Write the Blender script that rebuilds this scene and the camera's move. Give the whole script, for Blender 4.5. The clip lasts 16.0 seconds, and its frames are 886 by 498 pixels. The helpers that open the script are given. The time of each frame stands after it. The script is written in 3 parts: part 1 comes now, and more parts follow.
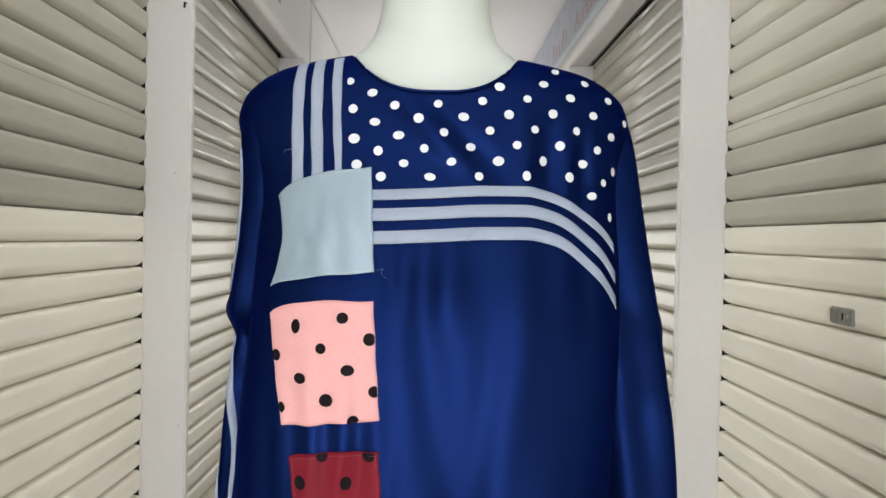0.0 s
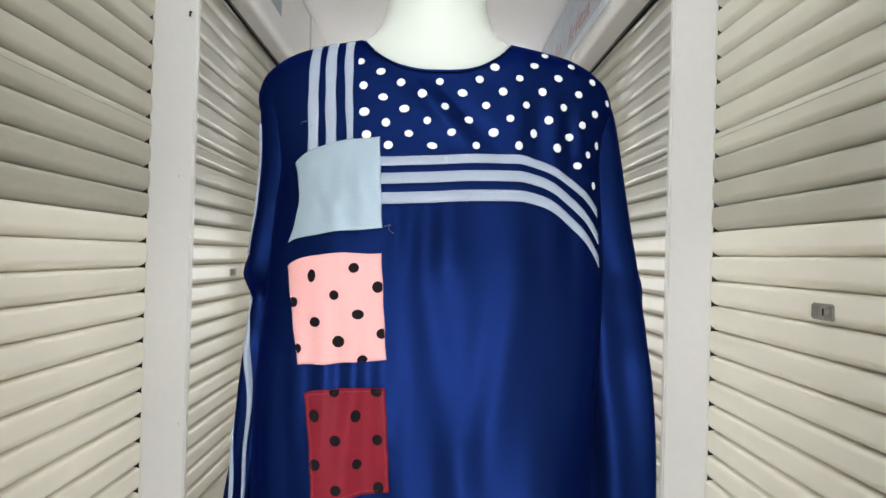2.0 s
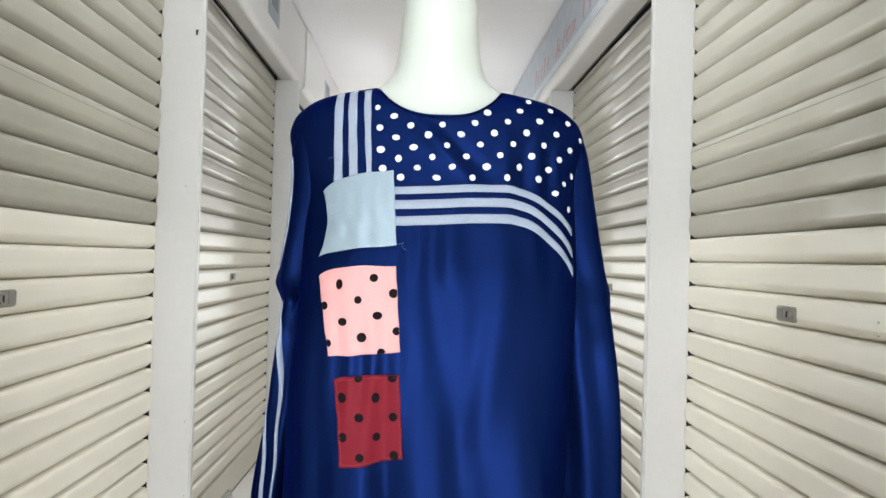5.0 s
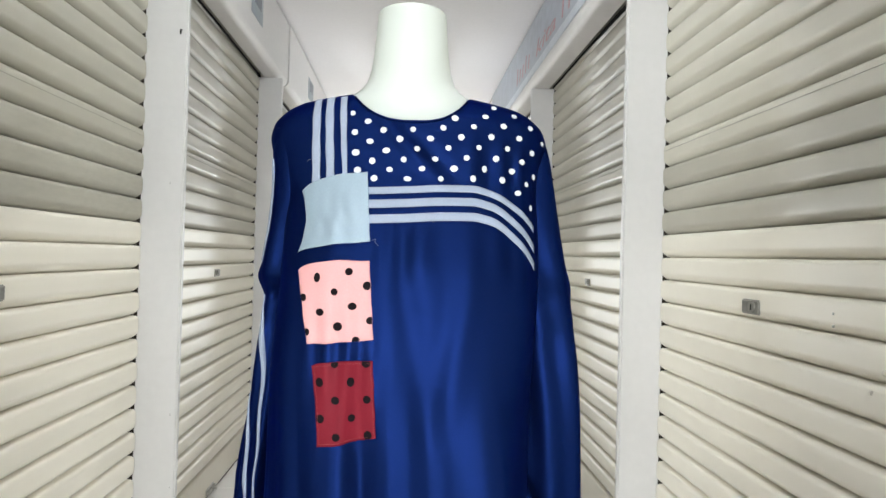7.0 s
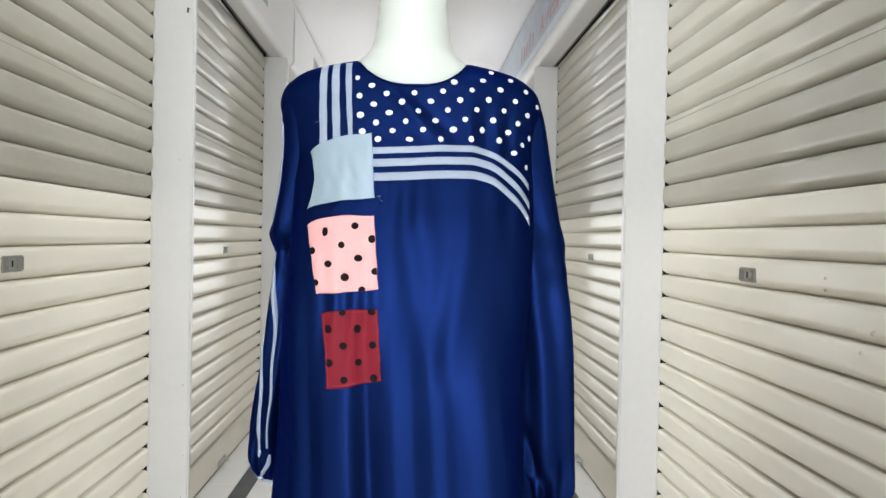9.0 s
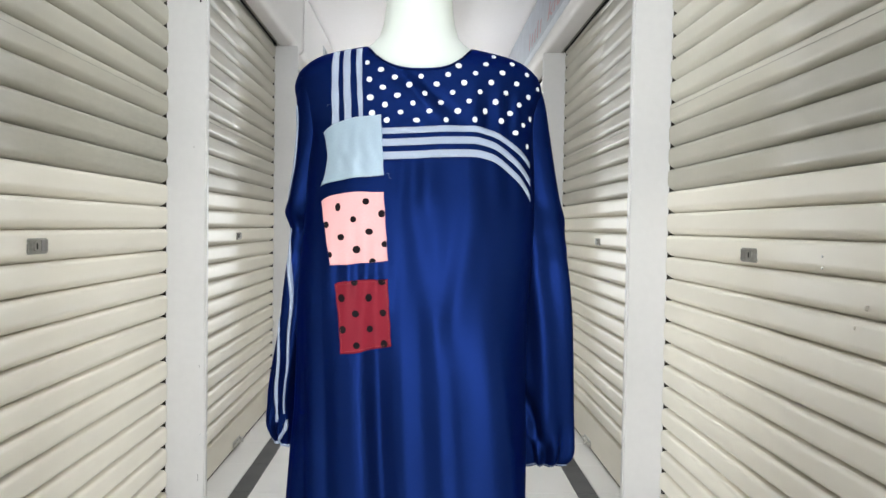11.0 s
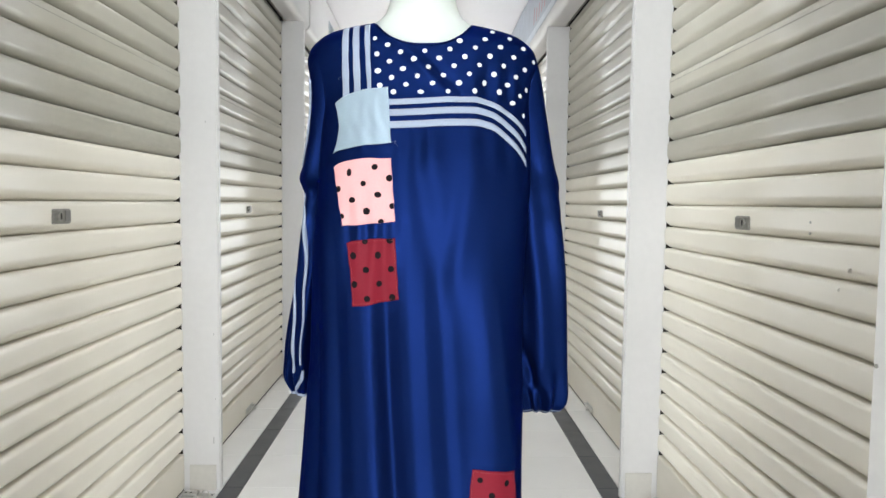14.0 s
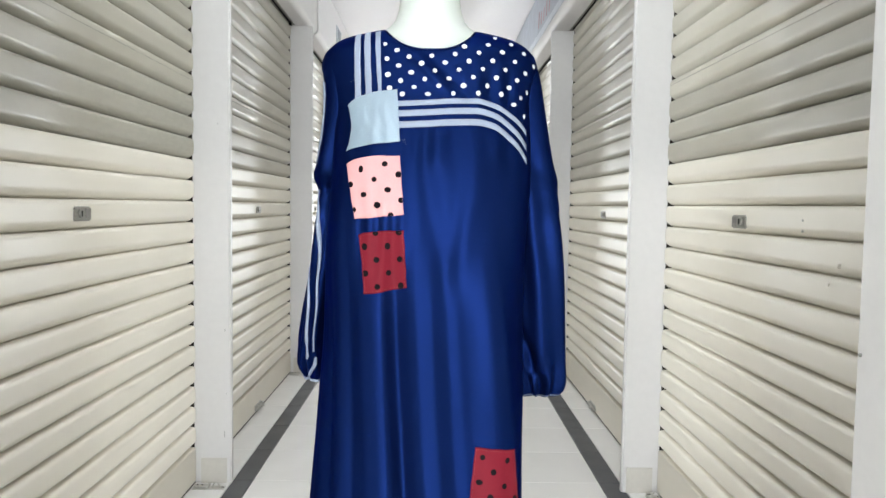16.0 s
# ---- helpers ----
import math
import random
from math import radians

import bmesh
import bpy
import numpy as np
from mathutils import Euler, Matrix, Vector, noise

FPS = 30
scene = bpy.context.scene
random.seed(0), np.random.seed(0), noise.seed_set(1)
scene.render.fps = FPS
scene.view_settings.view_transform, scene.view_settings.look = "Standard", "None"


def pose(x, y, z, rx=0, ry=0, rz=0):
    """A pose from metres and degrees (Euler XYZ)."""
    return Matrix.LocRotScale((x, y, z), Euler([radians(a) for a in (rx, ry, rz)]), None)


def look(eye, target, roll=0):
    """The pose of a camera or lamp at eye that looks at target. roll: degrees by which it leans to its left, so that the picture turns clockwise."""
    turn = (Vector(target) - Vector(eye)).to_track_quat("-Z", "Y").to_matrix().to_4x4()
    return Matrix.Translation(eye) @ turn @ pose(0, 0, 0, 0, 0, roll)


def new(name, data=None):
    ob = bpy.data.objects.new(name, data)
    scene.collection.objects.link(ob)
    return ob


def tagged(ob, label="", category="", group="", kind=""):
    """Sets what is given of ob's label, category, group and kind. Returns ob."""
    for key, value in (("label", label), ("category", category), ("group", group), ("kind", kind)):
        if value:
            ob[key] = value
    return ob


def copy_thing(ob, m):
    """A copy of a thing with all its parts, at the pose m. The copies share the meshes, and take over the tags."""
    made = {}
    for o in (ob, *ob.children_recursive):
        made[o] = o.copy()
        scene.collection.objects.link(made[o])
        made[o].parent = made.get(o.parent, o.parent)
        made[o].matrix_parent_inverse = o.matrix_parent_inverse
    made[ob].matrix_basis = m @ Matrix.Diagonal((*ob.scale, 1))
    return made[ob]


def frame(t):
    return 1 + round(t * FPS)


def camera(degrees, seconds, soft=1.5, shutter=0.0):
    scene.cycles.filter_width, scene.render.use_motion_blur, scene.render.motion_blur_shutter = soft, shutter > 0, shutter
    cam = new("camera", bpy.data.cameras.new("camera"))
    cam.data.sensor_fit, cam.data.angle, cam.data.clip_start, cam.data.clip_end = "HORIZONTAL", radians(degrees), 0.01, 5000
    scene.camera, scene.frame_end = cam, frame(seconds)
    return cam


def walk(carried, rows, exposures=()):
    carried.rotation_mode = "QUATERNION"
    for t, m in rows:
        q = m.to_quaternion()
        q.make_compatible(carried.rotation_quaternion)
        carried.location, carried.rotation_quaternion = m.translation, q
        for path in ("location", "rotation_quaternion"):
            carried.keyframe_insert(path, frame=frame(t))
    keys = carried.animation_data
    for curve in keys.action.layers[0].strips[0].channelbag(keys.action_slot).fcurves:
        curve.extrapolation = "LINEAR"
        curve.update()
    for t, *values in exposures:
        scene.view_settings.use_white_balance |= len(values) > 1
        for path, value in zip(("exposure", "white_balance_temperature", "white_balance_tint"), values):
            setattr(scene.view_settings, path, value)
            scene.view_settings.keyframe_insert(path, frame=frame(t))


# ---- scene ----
cam = camera(64.7, 16.0, soft=1.5)
PATH = [
    (0, (0.018, 0.016, 1.404), (0.039, 2.015, 1.374), 1.3),
    (0.5, (0.015, -0.007, 1.392), (0.037, 1.993, 1.394), 1.5),
    (1, (0.01, -0.019, 1.373), (0.037, 1.981, 1.389), 2.1),
    (1.5, (0.01, -0.033, 1.356), (0.043, 1.966, 1.392), 1.7),
    (2, (0.013, -0.053, 1.351), (0.048, 1.946, 1.37), 1.6),
    (2.5, (-0.004, -0.064, 1.337), (0.015, 1.936, 1.342), 2.1),
    (3, (-0.011, -0.084, 1.337), (0.007, 1.916, 1.343), 1.4),
    (3.5, (-0.011, -0.119, 1.344), (0.008, 1.881, 1.372), 1.1),
    (4, (-0.008, -0.148, 1.351), (0.04, 1.851, 1.378), 1.5),
    (6.5, (0.001, -0.266, 1.367), (0.086, 1.732, 1.4), 1.5),
    (7, (0.012, -0.272, 1.36), (0.118, 1.725, 1.379), 1.5),
    (7.5, (0.015, -0.277, 1.349), (0.114, 1.721, 1.35), 1.5),
    (8, (0.015, -0.298, 1.344), (0.095, 1.7, 1.368), 1.6),
    (8.5, (0.015, -0.325, 1.335), (0.088, 1.674, 1.357), 1.3),
    (9, (0.018, -0.329, 1.324), (0.107, 1.669, 1.293), 1.2),
    (11.5, (0.022, -0.405, 1.301), (0.079, 1.592, 1.225), 0.9),
    (12, (0.019, -0.416, 1.298), (0.075, 1.581, 1.207), 0.8),
    (12.5, (0.022, -0.433, 1.298), (0.063, 1.565, 1.209), 0.6),
    (13, (0.023, -0.451, 1.297), (0.046, 1.547, 1.207), 0.7),
    (13.5, (0.023, -0.47, 1.289), (0.053, 1.526, 1.171), 0.7),
    (14, (0.025, -0.481, 1.285), (0.069, 1.514, 1.153), 0.7),
    (14.5, (0.022, -0.497, 1.281), (0.073, 1.498, 1.146), 1.1),
    (15, (0.022, -0.513, 1.277), (0.065, 1.482, 1.145), 1.2),
    (15.5, (0.026, -0.538, 1.275), (0.071, 1.457, 1.146), 1.0),
    (16, (0.024, -0.558, 1.271), (0.052, 1.438, 1.148), 0.8),
]
walk(cam, [(t, look(eye, target, roll)) for t, eye, target, roll in PATH], exposures=[(0, -0.44, 6760, 9), (2, -0.25, 6620, 7.5), (4, -0.12, 6490, 7), (7, -0.10, 6490, 7), (9, -0.08, 6450, 8), (16, 0.0, 6350, 8)])

# ---- light ----
world = bpy.data.worlds.new("world")
scene.world = world
world.use_nodes = True
world.node_tree.nodes["Background"].inputs[0].default_value = (0.9, 0.95, 1.0, 1)
world.node_tree.nodes["Background"].inputs[1].default_value = 0.05
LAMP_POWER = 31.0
# added fill lamp in the unseen space behind the camera, lights the fronts
rear_fill = bpy.data.lights.new("rear_fill_light", "AREA")
rear_fill.shape, rear_fill.size, rear_fill.size_y, rear_fill.energy, rear_fill.color = "RECTANGLE", 1.35, 1.75, 158.0, (0.93, 0.97, 1.0)
new("rear_fill_light", rear_fill).matrix_basis = look((-0.33, -3.75, 0.92), (-0.15, 1.0, 0.92))
# added fill lamp at the unseen far end, brightens far shutters and floor
far_fill = bpy.data.lights.new("far_fill_light", "AREA")
far_fill.shape, far_fill.size, far_fill.size_y, far_fill.energy, far_fill.color = "RECTANGLE", 1.7, 2.0, 92.0, (0.95, 0.98, 1.0)
new("far_fill_light", far_fill).matrix_basis = look((0.0, 10.9, 1.08), (0.0, 5.0, 1.08))


# ---- materials ----
def material(name, colour, rough=0.5, metal=0.0, spread=0.06, grain=30.0, stain=2.5, bump=0.02, spec=0.5, spec_tint=(1, 1, 1), stretch=(1, 1, 1), each=0.0, rough_spread=0.08):
    """Base colour with grain and stains at two scales, uneven gloss and a fine relief. each: how far single pieces differ."""
    m = bpy.data.materials.new(name)
    m.use_nodes = True
    nt = m.node_tree
    bsdf = nt.nodes["Principled BSDF"]
    bsdf.inputs["Metallic"].default_value = metal
    bsdf.inputs["Specular IOR Level"].default_value = spec
    bsdf.inputs["Specular Tint"].default_value = (*spec_tint, 1)
    co = nt.nodes.new("ShaderNodeTexCoord")
    mp = nt.nodes.new("ShaderNodeMapping")
    mp.inputs["Scale"].default_value = stretch
    nt.links.new(co.outputs["Object"], mp.inputs["Vector"])
    fine, wide = nt.nodes.new("ShaderNodeTexNoise"), nt.nodes.new("ShaderNodeTexNoise")
    fine.inputs["Scale"].default_value, fine.inputs["Detail"].default_value = grain, 4
    wide.inputs["Scale"].default_value, wide.inputs["Detail"].default_value = stain, 3
    for n in (fine, wide):
        nt.links.new(mp.outputs["Vector"], n.inputs["Vector"])
    total = nt.nodes.new("ShaderNodeMath")
    total.operation = "ADD"
    nt.links.new(fine.outputs["Fac"], total.inputs[0])
    nt.links.new(wide.outputs["Fac"], total.inputs[1])
    ramp = nt.nodes.new("ShaderNodeMapRange")
    ramp.inputs["From Min"].default_value, ramp.inputs["From Max"].default_value = 0.6, 1.4
    ramp.inputs["To Min"].default_value, ramp.inputs["To Max"].default_value = 1 - spread, 1 + spread
    nt.links.new(total.outputs[0], ramp.inputs["Value"])
    value = ramp.outputs["Result"]
    if each:
        info = nt.nodes.new("ShaderNodeObjectInfo")
        own = nt.nodes.new("ShaderNodeMapRange")
        own.inputs["To Min"].default_value, own.inputs["To Max"].default_value = 1 - each, 1 + each
        nt.links.new(info.outputs["Random"], own.inputs["Value"])
        mul = nt.nodes.new("ShaderNodeMath")
        mul.operation = "MULTIPLY"
        nt.links.new(value, mul.inputs[0])
        nt.links.new(own.outputs["Result"], mul.inputs[1])
        value = mul.outputs[0]
    tint = nt.nodes.new("ShaderNodeVectorMath")
    tint.operation = "SCALE"
    tint.inputs[0].default_value = colour
    nt.links.new(value, tint.inputs["Scale"])
    nt.links.new(tint.outputs[0], bsdf.inputs["Base Color"])
    rr = nt.nodes.new("ShaderNodeMapRange")
    rr.inputs["From Min"].default_value, rr.inputs["From Max"].default_value = 0.3, 0.7
    rr.inputs["To Min"].default_value, rr.inputs["To Max"].default_value = max(rough - rough_spread, 0.02), min(rough + rough_spread, 1)
    nt.links.new(wide.outputs["Fac"], rr.inputs["Value"])
    nt.links.new(rr.outputs["Result"], bsdf.inputs["Roughness"])
    bp = nt.nodes.new("ShaderNodeBump")
    bp.inputs["Strength"].default_value, bp.inputs["Distance"].default_value = bump * 5, 0.002
    nt.links.new(fine.outputs["Fac"], bp.inputs["Height"])
    nt.links.new(bp.outputs["Normal"], bsdf.inputs["Normal"])
    return m


def glowing(name, colour, strength):
    m = bpy.data.materials.new(name)
    m.use_nodes = True
    bsdf = m.node_tree.nodes["Principled BSDF"]
    bsdf.inputs["Base Color"].default_value = (0.9, 0.9, 0.9, 1)
    bsdf.inputs["Emission Color"].default_value = (*colour, 1)
    bsdf.inputs["Emission Strength"].default_value = strength
    return m


M_WALL = material("wall_paint", (0.73, 0.705, 0.695), 0.55, spread=0.035, grain=30, stain=1.6, bump=0.008)
M_PILLAR = material("pillar_paint", (0.69, 0.675, 0.665), 0.38, spread=0.035, grain=30, stain=2.2, bump=0.006)
M_CEILING = material("ceiling_paint", (0.88, 0.85, 0.865), 0.7, spread=0.03, grain=50, stain=1.2, bump=0.02)
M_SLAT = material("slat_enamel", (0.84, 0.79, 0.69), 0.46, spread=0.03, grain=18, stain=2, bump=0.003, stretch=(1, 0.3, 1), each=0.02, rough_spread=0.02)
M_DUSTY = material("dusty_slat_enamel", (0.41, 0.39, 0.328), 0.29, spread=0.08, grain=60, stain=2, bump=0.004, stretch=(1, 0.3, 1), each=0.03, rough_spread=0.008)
# paler dusty enamel of the far shutters
M_DUSTY_FAR = material("far_dusty_enamel", (0.55, 0.52, 0.455), 0.46, spread=0.05, grain=18, stain=2, bump=0.004, stretch=(1, 0.3, 1), each=0.03, rough_spread=0.01)
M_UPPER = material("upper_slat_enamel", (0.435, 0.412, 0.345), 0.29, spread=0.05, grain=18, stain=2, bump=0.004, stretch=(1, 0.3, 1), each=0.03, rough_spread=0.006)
# paler right-hand copies: stronger light on that side is put into the colour
M_DUSTY_LIT = material("lit_dusty_slat_enamel", (0.465, 0.44, 0.375), 0.29, spread=0.05, grain=18, stain=2, bump=0.004, stretch=(1, 0.3, 1), each=0.03, rough_spread=0.008)
M_UPPER_LIT = material("lit_upper_slat_enamel", (0.58, 0.55, 0.47), 0.27, spread=0.05, grain=18, stain=2, bump=0.004, stretch=(1, 0.3, 1), each=0.03, rough_spread=0.006)
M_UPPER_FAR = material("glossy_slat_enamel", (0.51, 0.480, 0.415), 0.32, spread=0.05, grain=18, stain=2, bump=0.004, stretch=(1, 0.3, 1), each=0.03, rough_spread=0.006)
M_DARK_LINE = material("dark_line", (0.24, 0.23, 0.20), 0.5, spread=0.3, grain=40, stain=8)
# near-black stand-in for the shade in gaps and behind the shutters
M_DARK = material("recess_shade", (0.026, 0.021, 0.016), 0.85, spec=0.2)
M_STEEL = material("worn_steel", (0.60, 0.59, 0.56), 0.38, metal=0.9, spread=0.15, grain=120, stain=20, bump=0.04)
M_STEEL_DARK = material("tarnished_steel", (0.26, 0.25, 0.24), 0.5, metal=0.7, spread=0.2, grain=120, stain=30, bump=0.03)
M_LOCK = material("tarnished_lock_steel", (0.30, 0.29, 0.265), 0.45, metal=0.6, spread=0.22, grain=140, stain=30, bump=0.03)
M_BLACK = material("black_slot", (0.012, 0.012, 0.012), 0.8, spec=0.12)
M_TILE = material("white_floor_tile", (0.93, 0.92, 0.91), 0.16, spread=0.04, grain=5, stain=1.4, bump=0.004, each=0.012)
M_STRIP = material("dark_granite", (0.052, 0.055, 0.066), 0.36, spread=0.25, grain=160, stain=5, bump=0.01, each=0.05)
M_GROUT = material("grout", (0.55, 0.52, 0.48), 0.85, spread=0.1, grain=80)
M_BASE = material("beige_base_tile", (0.60, 0.575, 0.525), 0.35, spread=0.05, grain=70, stain=9, bump=0.01)
M_NAVY = material("navy_satin", (0.0050, 0.0142, 0.079), 0.50, metal=0.86, spread=0.08, grain=420, stain=6, bump=0.006, spec=0.0, spec_tint=(0.08, 0.17, 0.55), rough_spread=0.03)
M_SILVER = material("silver_grey_satin", (0.29, 0.375, 0.45), 0.40, metal=0.2, spread=0.05, grain=380, stain=12, bump=0.012)
M_RIBBON = material("grey_ribbon", (0.275, 0.322, 0.42), 0.5, spread=0.07, grain=420, stain=25, bump=0.02)
M_CUFF = material("dull_blue_hem", (0.12, 0.15, 0.22), 0.6, spread=0.12, grain=420, stain=60, bump=0.02)
M_SCUFF = material("grey_scuff", (0.36, 0.35, 0.34), 0.7, spread=0.2, grain=200, stain=60)
M_STAIN = material("brown_stain", (0.78, 0.73, 0.64), 0.5, spread=0.12, grain=200, stain=60)
M_PINK = material("pink_cotton", (0.68, 0.345, 0.35), 0.62, spread=0.05, grain=420, stain=14, bump=0.02, spec=0.3)
M_RED = material("red_cotton", (0.165, 0.0095, 0.0205), 0.52, spread=0.07, grain=420, stain=14, bump=0.02, spec=0.10)
M_DOT = material("white_print", (0.64, 0.66, 0.70), 0.6, spread=0.04, grain=300, stain=20)
M_DOT_DARK = material("dark_print", (0.009, 0.006, 0.008), 0.75, spread=0.1, grain=300, stain=20, spec=0.08)
M_THREAD = material("pale_thread", (0.20, 0.22, 0.27), 0.7)
M_STITCH = material("dull_stitch", (0.24, 0.045, 0.055), 0.7)
M_PLASTIC = material("white_plastic", (0.57, 0.61, 0.575), 0.36, spread=0.015, grain=15, stain=4, bump=0.003)
M_BANNER = material("banner_print", (0.40, 0.43, 0.49), 0.5, spread=0.16, grain=12, stain=3)
M_BANNER_PALE = material("banner_pale", (0.58, 0.61, 0.66), 0.5, spread=0.12, grain=12, stain=3)
M_LETTER = material("red_letter", (0.47, 0.26, 0.285), 0.5, spread=0.12, grain=20, stain=6)
M_STICKER = material("grey_sticker", (0.30, 0.34, 0.38), 0.45, spread=0.08)
M_STICKER_DARK = material("dark_sticker", (0.16, 0.18, 0.21), 0.45)
M_HOUSING = material("lamp_housing", (0.8, 0.8, 0.8), 0.4)
M_TUBE = glowing("lit_tube", (0.90, 0.96, 1.0), LAMP_POWER)


# ---- builders ----
def mesh_of(name, verts, faces, mat, smooth=False):
    me = bpy.data.meshes.new(name)
    me.from_pydata([tuple(v) for v in verts], [], faces)
    me.materials.append(mat)
    if smooth:
        me.polygons.foreach_set("use_smooth", [True] * len(me.polygons))
    me.update()
    return me


def put(name, me, parent=None, at=None, label=""):
    """Links a mesh as one object under a thing or part."""
    ob = new(name, me)
    if at is not None:
        ob.matrix_basis = at
    ob.parent = parent
    return tagged(ob, label) if label else ob


def box_mesh(name, lo, hi, mat, bevel=0.0, segments=2):
    bm = bmesh.new()
    bmesh.ops.create_cube(bm, size=1)
    for v in bm.verts:
        v.co = Vector([(lo[i] + hi[i]) / 2 + v.co[i] * (hi[i] - lo[i]) for i in range(3)])
    if bevel:
        bmesh.ops.bevel(bm, geom=bm.edges[:], offset=bevel, segments=segments, affect="EDGES")
    me = bpy.data.meshes.new(name)
    bm.to_mesh(me)
    bm.free()
    me.materials.append(mat)
    return me


def rings_mesh(name, rings, mat, cap_start=False, cap_end=False, smooth=True):
    n = len(rings[0])
    verts = [p for r in rings for p in r]
    faces = [(i * n + j, i * n + (j + 1) % n, (i + 1) * n + (j + 1) % n, (i + 1) * n + j) for i in range(len(rings) - 1) for j in range(n)]
    if cap_start:
        faces.append(tuple(range(n - 1, -1, -1)))
    if cap_end:
        faces.append(tuple(range((len(rings) - 1) * n, len(rings) * n)))
    return mesh_of(name, verts, faces, mat, smooth)


def thread_mesh(name, points, radius, mat, sides=6):
    """A thin round cord through the points."""
    rings = []
    for i, p in enumerate(points):
        d = (Vector(points[min(i + 1, len(points) - 1)]) - Vector(points[max(i - 1, 0)])).normalized()
        a = d.orthogonal().normalized()
        b = d.cross(a)
        rings.append([Vector(p) + radius * (math.cos(2 * math.pi * k / sides) * a + math.sin(2 * math.pi * k / sides) * b) for k in range(sides)])
    return rings_mesh(name, rings, mat, True, True)


def empty(name, label, category, group="", at=None):
    ob = new(name)
    ob.empty_display_size = 0.1
    if at is not None:
        ob.matrix_basis = at
    return tagged(ob, label, category, group)


# ---- the passage ----
SHUTTER_X = 1.04
DROP = 0.012
CEILING_Z, SOFFIT_Z = 3.052, 2.578
SIDES = {
    -1: dict(face=-0.881, fascia=-0.895, first_joint=0.1772, pitch=0.0926, pillars=(-3.85, -1.65, 0.50, 2.570, 4.670, 6.80, 8.90)),
    1: dict(face=0.8815, fascia=0.872, first_joint=0.2084, pitch=0.0907, pillars=(-3.60, -1.40, 0.793, 2.495, 4.690, 6.80, 8.90)),
}
PILLAR_DEEP = 0.036
Y_BACK, Y_END = -3.9, 11.0


def structure(name, me, label=""):
    return tagged(new(name, me), label, "", "", "structure")


GAP = 0.020


def header_mesh(name, side, face, deep, y0, y1, r=0.045, n=8):
    """A length of header: upright face, rounded lower edge, level underside."""
    top = CEILING_Z - GAP
    outline = [(deep, top), (face, top)] + [(face + r - r * math.cos(k * math.pi / 2 / n), SOFFIT_Z + r - r * math.sin(k * math.pi / 2 / n)) for k in range(n + 1)] + [(deep, SOFFIT_Z)]
    m = len(outline)
    verts = [(side * x, y, z) for y in (y0, y1) for x, z in outline]
    faces = [(k, (k + 1) % m, m + (k + 1) % m, m + k) for k in range(m)] + [tuple(range(m - 1, -1, -1)), tuple(range(m, 2 * m))]
    if side > 0:
        faces = [f[::-1] for f in faces]
    return mesh_of(name, verts, faces, M_WALL)


structure("floor", box_mesh("floor", (-1.4, Y_BACK - 0.2, -0.12), (1.4, Y_END + 0.2, -0.012), M_GROUT), "pale grout bed under the floor tiles")
structure("ceiling", box_mesh("ceiling", (-1.4, Y_BACK - 0.2, CEILING_Z), (1.4, Y_END + 0.2, CEILING_Z + 0.12), M_CEILING), "plain white painted ceiling of the passage")
structure("wall_end", box_mesh("wall_end", (-1.4, Y_END, -0.012), (1.4, Y_END + 0.15, CEILING_Z), M_WALL), "white painted wall closing the passage")
for side, s in SIDES.items():
    tag = "left" if side < 0 else "right"
    lo, hi = sorted((side * 1.25, side * 1.40))
    # unseen wall, coloured near-black as the unlit space behind the shutters
    structure("wall_" + tag, box_mesh("wall_" + tag, (lo, Y_BACK, -0.012), (hi, Y_END, CEILING_Z), M_DARK), "near-black wall standing in for the unlit space behind the shutters")
    # header above the openings: two lengths with a rounded lower edge, a gap between them and a shadow gap under the ceiling
    joint = 4.95 if side < 0 else 7.0
    for y0, y1, back in ((Y_BACK, joint - 0.007, 0.0), (joint + 0.007, Y_END, -0.010 if side < 0 else 0.010)):
        structure("fascia_" + tag, header_mesh("fascia_" + tag, side, abs(s["fascia"]) + back, 1.010, y0, y1), "white painted header panel over the shutters")
    # near-black strip fills the gap, its shade put in as colour
    lo, hi = sorted((s["fascia"] + side * 0.014, side * 1.249))
    structure("shadow_gap_" + tag, box_mesh("shadow_gap_" + tag, (lo, Y_BACK, CEILING_Z - GAP + 0.001), (hi, Y_END, CEILING_Z - 0.001), M_DARK), "dark strip standing in for shade between the header and the ceiling")


